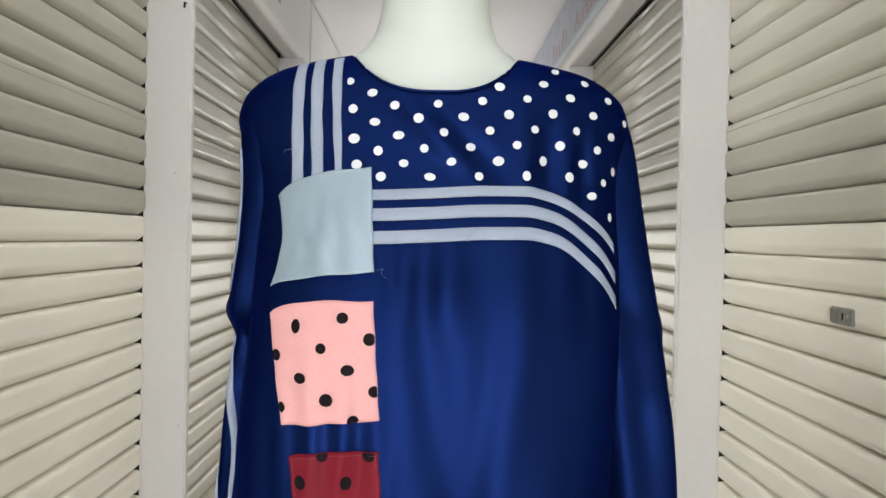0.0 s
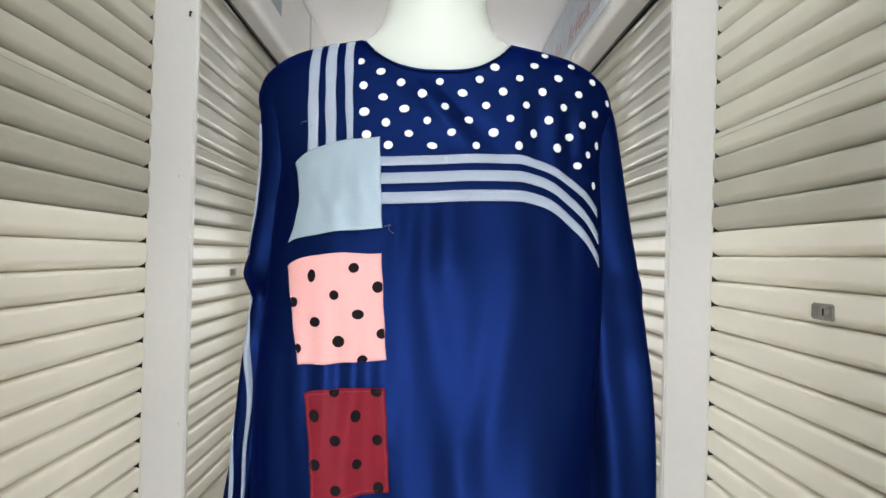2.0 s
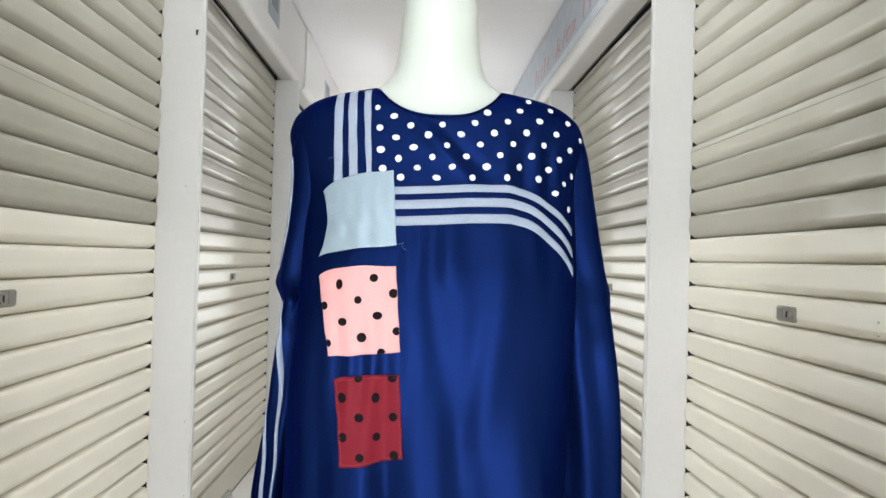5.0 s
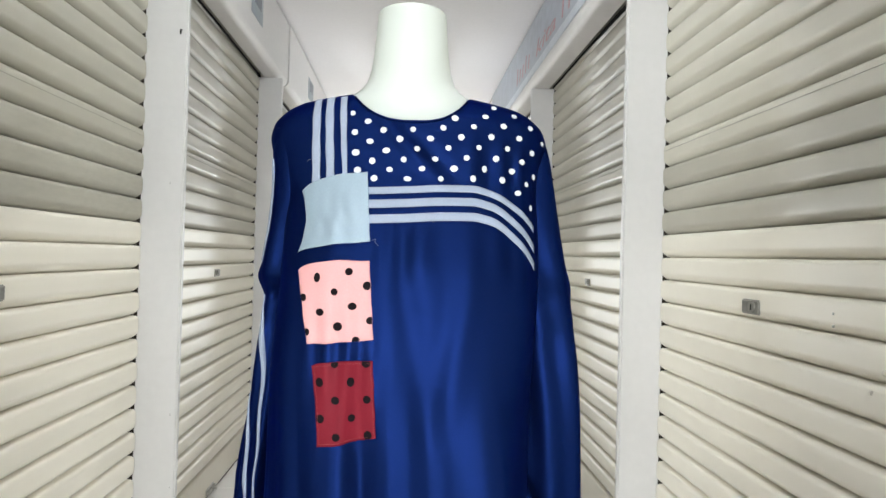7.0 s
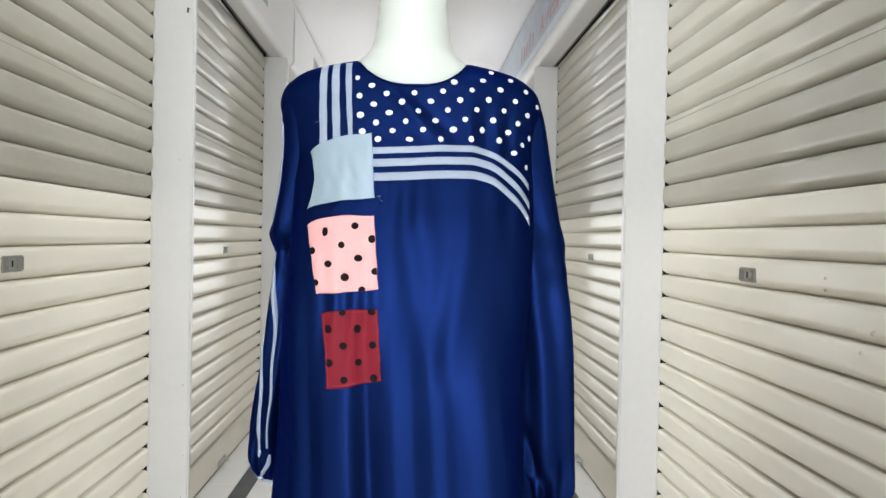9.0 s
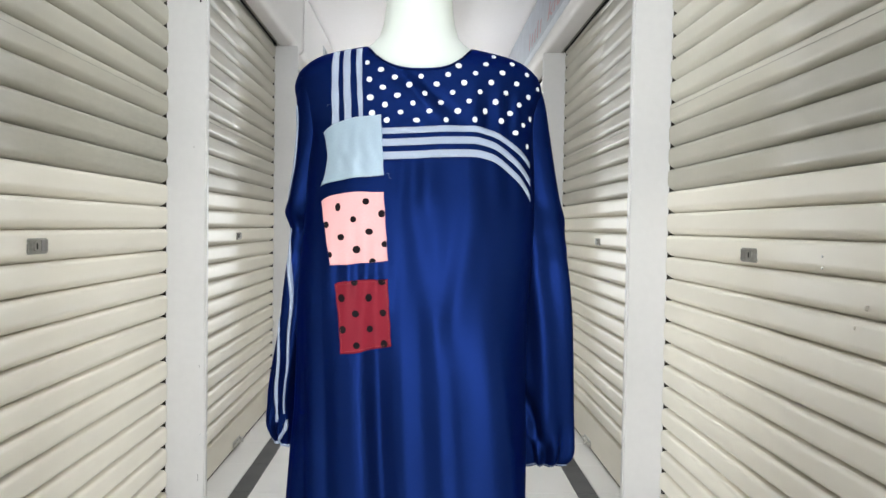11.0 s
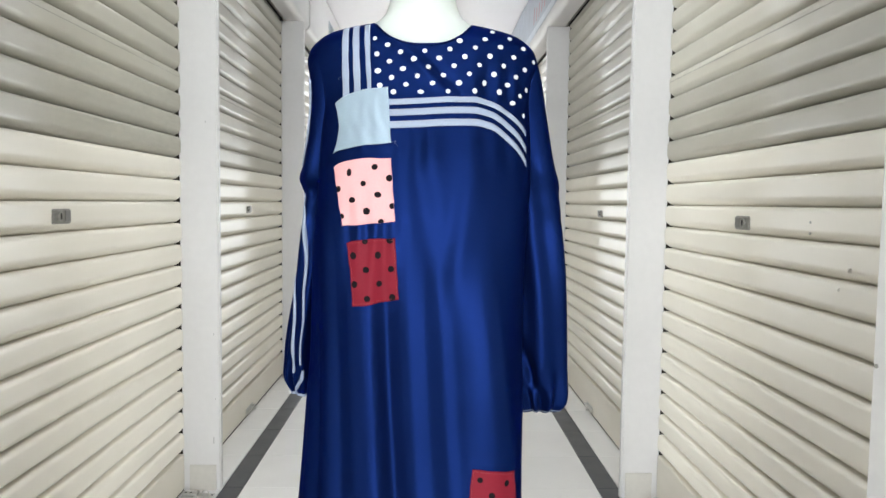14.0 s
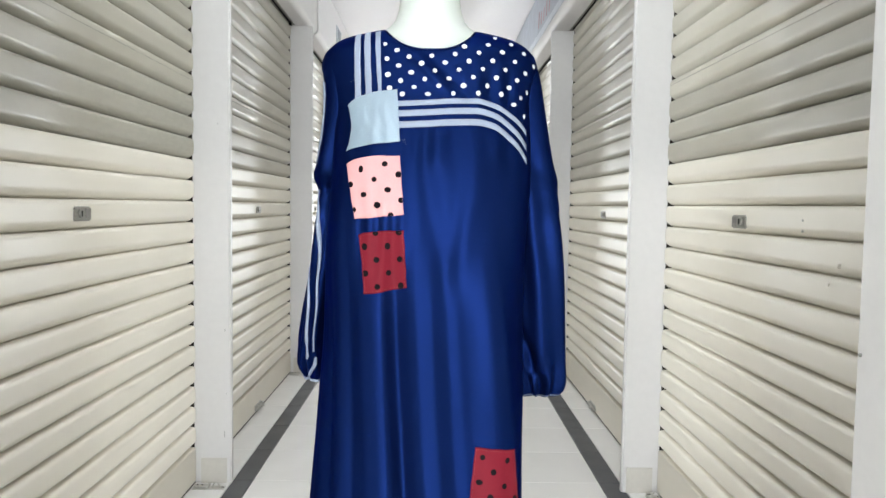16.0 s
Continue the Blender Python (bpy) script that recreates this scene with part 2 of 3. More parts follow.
def pillar(side, y, fore=0.0):
    """A pillar; fore: how far it reaches out before the line of its neighbours."""
    s = SIDES[side]
    lo, hi = sorted((s["face"], side * 1.249))
    ob = empty("pillar", "white painted pillar between two shutters, with a tiled foot", "pillar", "pillars along the passage", pose(0, y, 0))
    put("shaft", box_mesh("shaft", (lo, -fore, -0.008), (hi, PILLAR_DEEP, SOFFIT_Z - 0.001), M_PILLAR, 0.006, 3), ob)
    inner = s["face"] - side * -0.008
    a, b = sorted((inner + side * 0.012, inner + side * 0.128))
    put("foot_tile", box_mesh("foot_tile", (a, -fore - 0.006, -0.004), (b, 0.004 - fore, 0.114), M_BASE, 0.0015), ob, label="beige foot tile with chipped edges")
    if (side, y) == (-1, 2.570):
        put("hook", thread_mesh("hook", [(-0.905, 0.002, 2.235), (-0.905, -0.014, 2.232), (-0.905, -0.016, 2.214)], 0.0035, M_BLACK, 8), ob, label="small dark hook")
        for x, z, high in ((-0.907, 0.699, 0.010), (-0.911, 0.224, 0.030), (-0.934, 1.62, 0.008), (-0.902, 0.41, 0.006)):
            put("scuff", box_mesh("scuff", (x - 0.0016, -0.0005, z - high / 2), (x + 0.0014, 0.001, z + high / 2), M_SCUFF, 0.0004, 1), ob, label="small grey scuff")
    if (side, y) == (1, 0.793):
        put("screw", thread_mesh("screw", [(0.884, 0.020, 0.985), (0.8785, 0.020, 0.985)], 0.004, M_LOCK, 10), ob, label="rusty screw head")
    return tagged(ob, kind="structure")


# ---- roller shutters ----
SLAT = [(0.00, -0.034), (0.028, -0.034), (0.050, -0.0235), (0.09, -0.0178), (0.13, -0.0130), (0.17, -0.0090), (0.21, -0.0056), (0.25, -0.0029), (0.285, -0.0012), (0.32, -0.0003), (0.37, 0.0), (0.62, 0.0003), (0.82, 0.0), (0.865, -0.0008), (0.905, -0.0024), (0.94, -0.0046), (0.968, -0.0078), (0.987, -0.0125), (1.00, -0.034)]


def slat_mesh(length, mat, pitch):
    n = len(SLAT)
    verts = [(d, y, f * pitch) for y in (0.0, length) for f, d in SLAT]
    verts += [(-0.044, y, f * pitch) for y in (0.0, length) for f in (1.00, 0.0)]
    faces = [(i, i + 1, n + i + 1, n + i) for i in range(n - 1)]
    k = 2 * n
    faces += [(n - 1, k, k + 2, 2 * n - 1), (k, k + 1, k + 3, k + 2), (k + 1, 0, n, k + 3)]
    faces += [tuple(range(n)) + (k, k + 1), (k + 3, k + 2) + tuple(range(2 * n - 1, n - 1, -1))]
    me = mesh_of("slat", verts, faces, mat)
    me.polygons.foreach_set("use_smooth", [i < n - 1 for i in range(len(me.polygons))])
    return me


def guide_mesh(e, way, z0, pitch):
    """The upright channel at a shutter's end, with a near-black block as shade in the end of every joint."""
    # channel and blocks are near-black: shade beside the slats is put into colour
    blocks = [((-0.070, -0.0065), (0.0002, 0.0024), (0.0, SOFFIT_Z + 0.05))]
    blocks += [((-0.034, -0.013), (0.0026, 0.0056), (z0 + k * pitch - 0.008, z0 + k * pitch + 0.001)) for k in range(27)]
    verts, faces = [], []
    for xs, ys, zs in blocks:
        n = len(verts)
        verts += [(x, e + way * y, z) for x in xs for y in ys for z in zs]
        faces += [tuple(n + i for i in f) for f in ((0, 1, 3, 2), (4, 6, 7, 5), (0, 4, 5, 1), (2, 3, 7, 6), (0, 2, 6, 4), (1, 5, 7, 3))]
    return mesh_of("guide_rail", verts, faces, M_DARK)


def slot_shade_mesh(y0, y1, droop):
    """A black strip added under the header as the shade of the slot there, its lower edge uneven; droop: how much
    further it hangs at one end.
    """
    n = 90
    verts, faces = [], []
    for k in range(n + 1):
        f = k / n
        low = SOFFIT_Z - 0.001 - droop * max(0.0, f - 0.35) - 0.004 * noise.noise((9 * f, droop * 50, y0)) - random.uniform(0.0, 0.003)
        verts += [(x, y0 + (y1 - y0) * f, z) for x, z in ((0.003, low), (0.008, low + 0.002), (0.008, SOFFIT_Z + 0.010), (0.003, SOFFIT_Z + 0.010))]
    for k in range(n):
        a, b = 4 * k, 4 * k + 4
        faces += [(a + i, a + (i + 1) % 4, b + (i + 1) % 4, b + i) for i in range(4)]
    faces += [(0, 3, 2, 1), (4 * n, 4 * n + 1, 4 * n + 2, 4 * n + 3)]
    return mesh_of("brush_seal", verts, faces, M_BLACK)


def lock_parts(shutter, y, z, way):
    """A lock plate with its barrel and keyhole; way: which end the barrel sits at."""
    plate = put("lock_plate", box_mesh("lock_plate", (-0.006, y - 0.052, z - 0.023), (0.004, y + 0.052, z + 0.021), M_LOCK, 0.004, 3), shutter, label="worn steel lock plate")
    c = y + way * 0.018
    bm = bmesh.new()
    bmesh.ops.create_cone(bm, cap_ends=True, segments=24, radius1=0.0150, radius2=0.0138, depth=0.007, matrix=Matrix.Translation((0.0065, c, z)) @ Matrix.Rotation(math.pi / 2, 4, "Y"))
    me = bpy.data.meshes.new("lock_barrel")
    bm.to_mesh(me)
    bm.free()
    me.materials.append(M_LOCK)
    put("lock_barrel", me, plate)
    put("keyhole", box_mesh("keyhole", (0.0095, c - 0.0035, z - 0.009), (0.0112, c + 0.0035, z + 0.009), M_BLACK, 0.001, 1), plate, label="dark upright keyhole")
    d = y - way * 0.030
    put("worn_recess", box_mesh("worn_recess", (0.0030, d - 0.016, z - 0.015), (0.0052, d + 0.016, z + 0.015), M_STEEL_DARK, 0.0008, 1), plate, label="dark tarnished recess")


def bolt_parts(bar, y, long):
    """A slide bolt on the foot of the bottom bar: back plate, rod, two keepers and a knob."""
    bolt = put("slide_bolt", box_mesh("slide_bolt", (0.001, y - long / 2, 0.012), (0.004, y + long / 2, 0.052), M_STEEL, 0.001, 1), bar, label="worn steel slide bolt")
    put("rod", thread_mesh("rod", [(0.011, y - long * 0.62, 0.032), (0.011, y, 0.032), (0.011, y + long * 0.62, 0.032)], 0.0065, M_STEEL, 10), bolt)
    for k in (-0.36, 0.0, 0.36):
        put("keeper", box_mesh("keeper", (0.003, y + k * long - 0.008, 0.018), (0.020, y + k * long + 0.008, 0.046), M_STEEL, 0.004, 2), bolt)
    put("knob", thread_mesh("knob", [(0.012, y + long * 0.18, 0.032), (0.024, y + long * 0.18, 0.030), (0.034, y + long * 0.18, 0.026)], 0.006, M_STEEL, 8), bolt)


def roller_shutter(side, y0, y1, lock_y, bolts=()):
    """A closed shutter between two pillars; its own x runs into the passage."""
    s = SIDES[side]
    ob = empty("roller_shutter", "closed cream enamelled steel roller shutter, upper slats dusty", "shutter", "shutters along the passage")
    ob.matrix_basis = pose(side * SHUTTER_X, 0, 0, 0, 0, 0 if side < 0 else 180)
    flip = 1 if side < 0 else -1
    lo, hi = (y0, y1) if side < 0 else (-y1, -y0)
    length, pitch = hi - lo - 0.0056, s["pitch"]
    # far shutters take paler enamels; right-hand near ones carry more light in theirs
    clean, dusty, upper = (slat_mesh(length, m, pitch) for m in (M_SLAT, *((M_DUSTY_FAR, M_UPPER_FAR) if y0 > 2.4 else (M_DUSTY, M_UPPER) if side < 0 else (M_DUSTY_LIT, M_UPPER_LIT))))
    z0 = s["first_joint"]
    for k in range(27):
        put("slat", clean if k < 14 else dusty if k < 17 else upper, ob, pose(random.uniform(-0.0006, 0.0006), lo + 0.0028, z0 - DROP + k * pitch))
    # a fine pressed line along one slat, drawn as a thin dark strip
    put("pressed_line", box_mesh("pressed_line", (-0.002, lo + 0.01, z0 + 17.57 * pitch), (0.0012, hi - 0.01, z0 + 17.57 * pitch + 0.0014), M_DARK_LINE), ob, label="fine dark pressed line")
    bar = put("bottom_bar", box_mesh("bottom_bar", (-0.044, lo + 0.0028, 0.006), (0.0, hi - 0.0028, z0 - DROP - 0.001), M_SLAT, 0.004, 2), ob, label="plain cream bottom bar")
    put("rubber_seal", box_mesh("rubber_seal", (-0.020, lo + 0.0028, 0.0), (-0.004, hi - 0.0028, 0.0065), M_BLACK), bar, label="black rubber seal")
    for e, way in ((lo, 1), (hi, -1)):
        put("guide_rail", guide_mesh(e, way, z0, pitch), ob, label="guide rail coloured near-black as shade, with dark blocks at the joints")
    lock_parts(ob, flip * lock_y, 1.233, -flip)
    if abs(lock_y - 1.755) < 0.001:
        for z in (1.245, 1.215):
            put("rivet", thread_mesh("rivet", [(-0.002, -1.355, z), (0.0016, -1.355, z)], 0.0035, M_STEEL, 8), ob, label="small steel rivet")
        for y, z, r in ((-1.169, 1.134, 0.007), (-1.211, 1.083, 0.005)):
            put("stain", thread_mesh("stain", [(-0.002, y, z), (0.0009, y, z), (0.0011, y + 0.002, z - 0.001)], r, M_STAIN, 9), ob, label="small brown stain")
    # added black strip, darkens the slot between header and slats
    put("brush_seal", slot_shade_mesh(lo + 0.0028, hi - 0.0028, 0.026 if side > 0 and 2.4 < y0 < 3 else 0.006), ob, label="ragged black strip standing in for the dark slot under the header")
    for y, long in bolts:
        bolt_parts(bar, flip * y, long)
    return ob


# ---- the dress: one smooth front, on which the trimmings lie ----
def spline(table, v):
    """A smooth value between the rows (key, value), keys rising."""
    ks, vs = [r[0] for r in table], [r[1] for r in table]
    v = min(max(v, ks[0]), ks[-1])
    i = max(j for j in range(len(ks) - 1) if ks[j] <= v)
    h = ks[i + 1] - ks[i]

    def slope(j):
        if j <= 0 or j >= len(ks) - 1:
            return 0.0 if j <= 0 else (vs[j] - vs[j - 1]) / (ks[j] - ks[j - 1])
        a, b = (vs[j] - vs[j - 1]) / (ks[j] - ks[j - 1]), (vs[j + 1] - vs[j]) / (ks[j + 1] - ks[j])
        return 0.0 if a * b <= 0 else 2 * a * b / (a + b)

    s = (v - ks[i]) / h
    return ((2 * s**3 - 3 * s**2 + 1) * vs[i] + (s**3 - 2 * s**2 + s) * h * slope(i)
            + (3 * s**2 - 2 * s**3) * vs[i + 1] + (s**3 - s**2) * h * slope(i + 1))


DRESS_Y, NECK_X = 0.725, 0.0275
WIDTH = [(0.05, 0.233), (0.5, 0.210), (0.72, 0.195), (0.84, 0.1888), (0.96, 0.1843), (1.03, 0.1805), (1.18, 0.1775), (1.33, 0.177), (1.42, 0.176), (1.48, 0.186),
         (1.515, 0.194), (1.535, 0.189), (1.552, 0.174), (1.563, 0.156), (1.571, 0.128), (1.577, 0.096), (1.583, 0.06)]
DEPTH = [(0.05, 0.19), (0.5, 0.15), (0.865, 0.136), (1.0, 0.141), (1.137, 0.1455), (1.25, 0.1435), (1.34, 0.1365), (1.4, 0.122),
         (1.46, 0.100), (1.5, 0.093), (1.54, 0.080), (1.56, 0.066), (1.583, 0.045)]
MIDDLE = [(0.05, 0.004), (0.5, 0.007), (0.72, 0.010), (0.84, 0.0143), (0.96, 0.0193), (1.03, 0.0215), (1.18, 0.0245), (1.33, 0.034), (1.42, 0.035), (1.48, 0.029), (1.583, 0.0275)]
ROUND = [(0.05, 3.0), (0.9, 3.9), (1.2, 3.5), (1.36, 2.7), (1.47, 2.3), (1.583, 2.25)]
# upright folds of the skirt, across at hip height: place, how far the cloth stands out
PLEATS = [(-0.200, -0.050), (-0.174, -0.038), (-0.165, -0.0315), (-0.156, -0.0290), (-0.147, -0.0290), (-0.138, -0.0285), (-0.127, -0.0195), (-0.118, -0.0160), (-0.109, -0.0155), (-0.100, -0.0155), (-0.090, -0.0110),
          (-0.076, -0.0030), (-0.064, 0.0005), (-0.050, 0.0035), (-0.041, 0.0040), (-0.033, 0.0015), (-0.025, -0.0050), (-0.014, -0.0105), (-0.003, -0.0065), (0.010, 0.0000), (0.026, 0.0042), (0.045, 0.0038), (0.060, 0.000), (0.074, -0.003), (0.086, -0.002), (0.104, 0.003),
          (0.126, 0.008), (0.150, 0.0115), (0.166, 0.0115), (0.185, 0.002), (0.215, -0.014)]


def bump(v, c, w):
    return math.exp(-(((v - c) / w) ** 2))


def gathers(x, z):
    """How far the cloth stands out of the plain form: bust, folds, the slack of the yoke."""
    out = 0.010 * (bump(x, NECK_X - 0.095, 0.055) + 0.3 * bump(x, NECK_X + 0.08, 0.06)) * bump(z, 1.335, 0.075)
    away = 1 + 0.45 * min(max(0.95 - z, -0.30), 0.5)
    grow = min(max((1.275 - z) / 0.26, 0.0), 1.0)
    out += 1.3 * grow * grow * (3 - 2 * grow) * spline(PLEATS, (x + 0.05 * (z - 0.95) + 0.003 * math.sin(8 * z + 20 * x)) / away)
    # two creases that run down from the chest and meet
    fade = min(max((1.385 - z) / 0.08, 0.0), 1.0) * min(max((z - 1.10) / 0.07, 0.0), 1.0)
    out -= 0.0034 * fade * (bump(x, 0.056 - 0.17 * (z - 1.14), 0.017) + 0.55 * bump(x, 0.062 + 0.10 * (z - 1.14), 0.014))
    out += 0.0025 * fade * bump(x, 0.076 + 0.18 * (z - 1.14), 0.018)
    # slack of the yoke: a fold falling from the neck, and soft upright ones by the shoulder
    out += 0.0065 * bump(x - 0.9 * (1.50 - z), NECK_X - 0.004, 0.013) * bump(z, 1.495, 0.038)
    out -= 0.0050 * bump(x - 0.9 * (1.50 - z), NECK_X + 0.022, 0.012) * bump(z, 1.490, 0.036)
    low = bump(z, 1.468, 0.036)
    out += low * (0.0040 * bump(x, 0.110, 0.011) - 0.0045 * bump(x, 0.131, 0.010) + 0.0035 * bump(x, 0.150, 0.009) - 0.0040 * bump(x, 0.164, 0.008) + 0.0030 * bump(x, 0.178, 0.008))
    out += 0.0022 * math.sin(230 * x + 2.0 * math.sin(14 * z)) * bump(x, -0.055, 0.05) * bump(z, 1.235, 0.065)
    out += 0.0015 * math.sin(170 * x + 60 * (z - 1.36) * (x + 0.06) * 40) * bump(x, -0.065, 0.035) * bump(z, 1.385, 0.022)
    pleat = math.sin(150 * x + 1.5 * math.sin(37 * x)) + 0.6 * math.sin(83 * x + 2.0 + 2 * math.sin(6 * z))
    out += 0.0021 * pleat * bump(z, 1.368, 0.036) * min(max((x + 0.02) / 0.02, 0.0), 1.0)
    return out


def rim(x, z):
    """The share of the front's depth that is left at x: 1 in the middle, 0 at the sides."""
    u = min(abs((x - spline(MIDDLE, z)) / spline(WIDTH, z)), 1.0)
    p = spline(ROUND, z)
    return (1 - u**p) ** (1 / p)


def front(x, z):
    """How far along the passage the front of the dress lies at x across and z up."""
    w = rim(x, z)
    return DRESS_Y - w * spline(DEPTH, z) - min(w * 1.6, 1.0) * gathers(x, z)


FORE = {(1, 0.793): 0.16}
for side, s in SIDES.items():
    for y in s["pillars"]:
        pillar(side, y, FORE.get((side, y), 0.0))
    edges = list(s["pillars"]) + [Y_END]
    for a, b in zip(edges, edges[1:]):
        bolts = {(-1, 2.570): ((3.68, 0.15),), (1, 2.495): ((3.75, 0.15),), (-1, 0.50): ((1.55, 0.15),), (1, 0.793): ((1.6, 0.15),)}.get((side, a), (((a + b) / 2, 0.15),))
        middle = {(-1, 2.570): 3.705, (1, 2.495): 3.622, (-1, 0.50): 1.575, (1, 0.793): 1.755}.get((side, a), (a + PILLAR_DEEP + b) / 2)
        roller_shutter(side, a + PILLAR_DEEP, b - FORE.get((side, b), 0.0), middle, bolts)


# ---- steel hasps on the floor at the pillar feet ----
def floor_hasp(x0, x1, y):
    ob = empty("floor_hasp", "bent worn steel hasp lying at the pillar foot", "hasp", "hasps at the pillar feet", pose((x0 + x1) / 2, y, 0))
    half = abs(x1 - x0) / 2
    put("strap", box_mesh("strap", (-half, -0.022, 0.001), (half, 0.016, 0.005), M_STEEL, 0.0012, 1), ob)
    put("hinge", thread_mesh("hinge", [(-half * 0.1, -0.024, 0.010), (-half * 0.1, -0.004, 0.010), (-half * 0.1, 0.018, 0.010)], 0.0075, M_STEEL, 10), ob)
    loop = [(half * 0.45 + 0.016 * math.cos(k * math.pi / 10), -0.004, 0.004 + 0.024 * math.sin(k * math.pi / 10)) for k in range(11)]
    put("staple", thread_mesh("staple", loop, 0.0035, M_STEEL, 8), ob)
    put("flap", box_mesh("flap", (-half * 0.95, -0.016, 0.006), (-half * 0.15, 0.010, 0.016), M_STEEL, 0.002, 1), ob)
    for k in (-0.75, -0.45, 0.85):
        put("hole", box_mesh("hole", (half * k - 0.004, -0.006, 0.0045 if k > 0 else 0.0155), (half * k + 0.004, 0.002, 0.0056 if k > 0 else 0.0165), M_BLACK), ob, label="dark bolt hole")
    return ob


floor_hasp(-1.030, -0.890, 2.505)
floor_hasp(0.975, 1.035, 2.440)
floor_hasp(-1.030, -0.890, 4.600)

# ---- ceiling lamps, in a row down the middle ----
def tube_lamp(y):
    ob = empty("ceiling_lamp", "white batten lamp with one lit fluorescent tube", "lamp", "lamps along the ceiling", pose(0.03, y, CEILING_Z))
    put("housing", box_mesh("housing", (-0.085, -0.62, -0.170), (0.085, 0.62, -0.140), M_HOUSING, 0.006), ob)
    tube = [[(0.014 * math.cos(k * math.pi / 8), v, -0.212 + 0.014 * math.sin(k * math.pi / 8)) for k in range(16)] for v in (-0.585, 0.585)]
    put("tube", rings_mesh("tube", tube, M_TUBE, True, True), ob, label="lit white fluorescent tube")
    for v in (-0.60, 0.60):
        put("socket", box_mesh("socket", (-0.014, v - 0.015, -0.230), (0.014, v + 0.015, -0.169), M_HOUSING, 0.004), ob)
        put("rod", thread_mesh("rod", [(0, v * 0.7, -0.141), (0, v * 0.7, -0.07), (0, v * 0.7, -0.0005)], 0.004, M_HOUSING, 8), ob)
    return ob


first_lamp = tube_lamp(-3.28)
for y in (-2.06, -0.84, 0.38, 1.60, 2.82, 5.72, 8.40, 9.80):
    copy_thing(first_lamp, pose(0.03, y, CEILING_Z))

# ---- the banner over the shutters, its letters and the stickers opposite ----
FACE = SIDES[1]["fascia"]
banner = empty("banner", "pale blue printed shop banner with red letters over the shutters", "banner")
put("sheet", box_mesh("sheet", (FACE - 0.004, 1.2, 2.702), (FACE - 0.001, 6.96, CEILING_Z - GAP - 0.002), M_BANNER, 0.0008, 1), banner)
put("pale_band", box_mesh("pale_band", (FACE - 0.0058, 1.2, 2.640), (FACE - 0.0012, 6.96, 2.700), M_BANNER_PALE, 0.002, 2), banner, label="pale blue lower band")
put("end_print", box_mesh("end_print", (FACE - 0.0062, 6.70, 2.705), (FACE - 0.0042, 6.92, 2.80), M_LETTER, 0.0005, 1), banner, label="red printed corner")


def letters(text, y, z, size, wide):
    cu = bpy.data.curves.new("letters", "FONT")
    cu.body, cu.size, cu.extrude, cu.align_x = text, size, 0.0006, "LEFT"
    cu.shear = 0.25
    tmp = bpy.data.objects.new("letters", cu)
    me = bpy.data.meshes.new_from_object(tmp)
    bpy.data.objects.remove(tmp)
    me.name = "letters"
    me.materials.clear()
    me.materials.append(M_LETTER)
    m = Matrix(((0, 0, -1, FACE - 0.0056), (-1, 0, 0, y), (0, 1, 0, z), (0, 0, 0, 1))) @ Matrix.Diagonal((wide, 1, 1, 1))
    put("letters", me, banner, m, "red italic letters")


letters("kita", 4.50, 2.735, 0.150, 3.0)
# words that cannot be read: slanting strokes of their size
for y0, count, step in ((5.30, 5, 0.13), (3.68, 4, 0.16), (2.90, 6, 0.14)):
    for k in range(count):
        y, h = y0 - k * step, 0.095 if k % 3 else 0.125
        verts = [(x, y + dy, 2.735 + z) for x in (FACE - 0.0062, FACE - 0.0045) for dy, z in ((0.0, 0.0), (-0.030, 0.0), (-0.055, h), (-0.025, h))]
        put("stroke", mesh_of("stroke", verts, [(0, 1, 2, 3), (7, 6, 5, 4), (0, 4, 5, 1), (1, 5, 6, 2), (2, 6, 7, 3), (3, 7, 4, 0)], M_LETTER), banner)

WALL = SIDES[-1]["fascia"]
for y, wide, z, back in ((3.87, 0.30, 2.790, 0.0), (6.10, 0.32, 2.800, -0.010)):
    x = WALL - back
    sticker = empty("sticker", "small grey sticker with a dark framed panel on the white header", "sticker", "stickers on the header", pose(x, y, z))
    put("backing", box_mesh("backing", (0.0005, -wide / 2, -0.075), (0.0025, wide / 2, 0.105), M_STICKER, 0.0004, 1), sticker)
    put("panel", box_mesh("panel", (0.0025, -wide * 0.30, 0.005), (0.0040, wide * 0.36, 0.090), M_STICKER_DARK, 0.0004, 1), sticker, label="dark panel")
    for a, b in ((-0.34, -0.30), (0.36, 0.40)):
        put("frame_bar", box_mesh("frame_bar", (0.0025, wide * a, 0.0), (0.0042, wide * b, 0.096), M_DOT, 0.0004, 1), sticker, label="white frame bar")

# ---- the mannequin ----
FORM = [(0.0, 0.13, 0.13), (0.018, 0.13, 0.13), (0.024, 0.02, 0.02), (0.60, 0.02, 0.02), (0.62, 0.10, 0.07), (0.75, 0.155, 0.10), (0.95, 0.160, 0.105), (1.15, 0.125, 0.085), (1.33, 0.145, 0.105),
        (1.42, 0.150, 0.098), (1.48, 0.152, 0.082), (1.515, 0.146, 0.074), (1.540, 0.132, 0.070), (1.557, 0.114, 0.068), (1.569, 0.100, 0.0665), (1.580, 0.084, 0.064), (1.589, 0.0715, 0.0615), (1.600, 0.0625, 0.0585), (1.618, 0.0565, 0.055),
        (1.640, 0.0533, 0.0525), (1.668, 0.0508, 0.050), (1.686, 0.0494, 0.0488), (1.698, 0.0486, 0.048), (1.7022, 0.0474, 0.047), (1.7042, 0.0448, 0.0445), (1.7048, 0.038, 0.038)]
rings = []
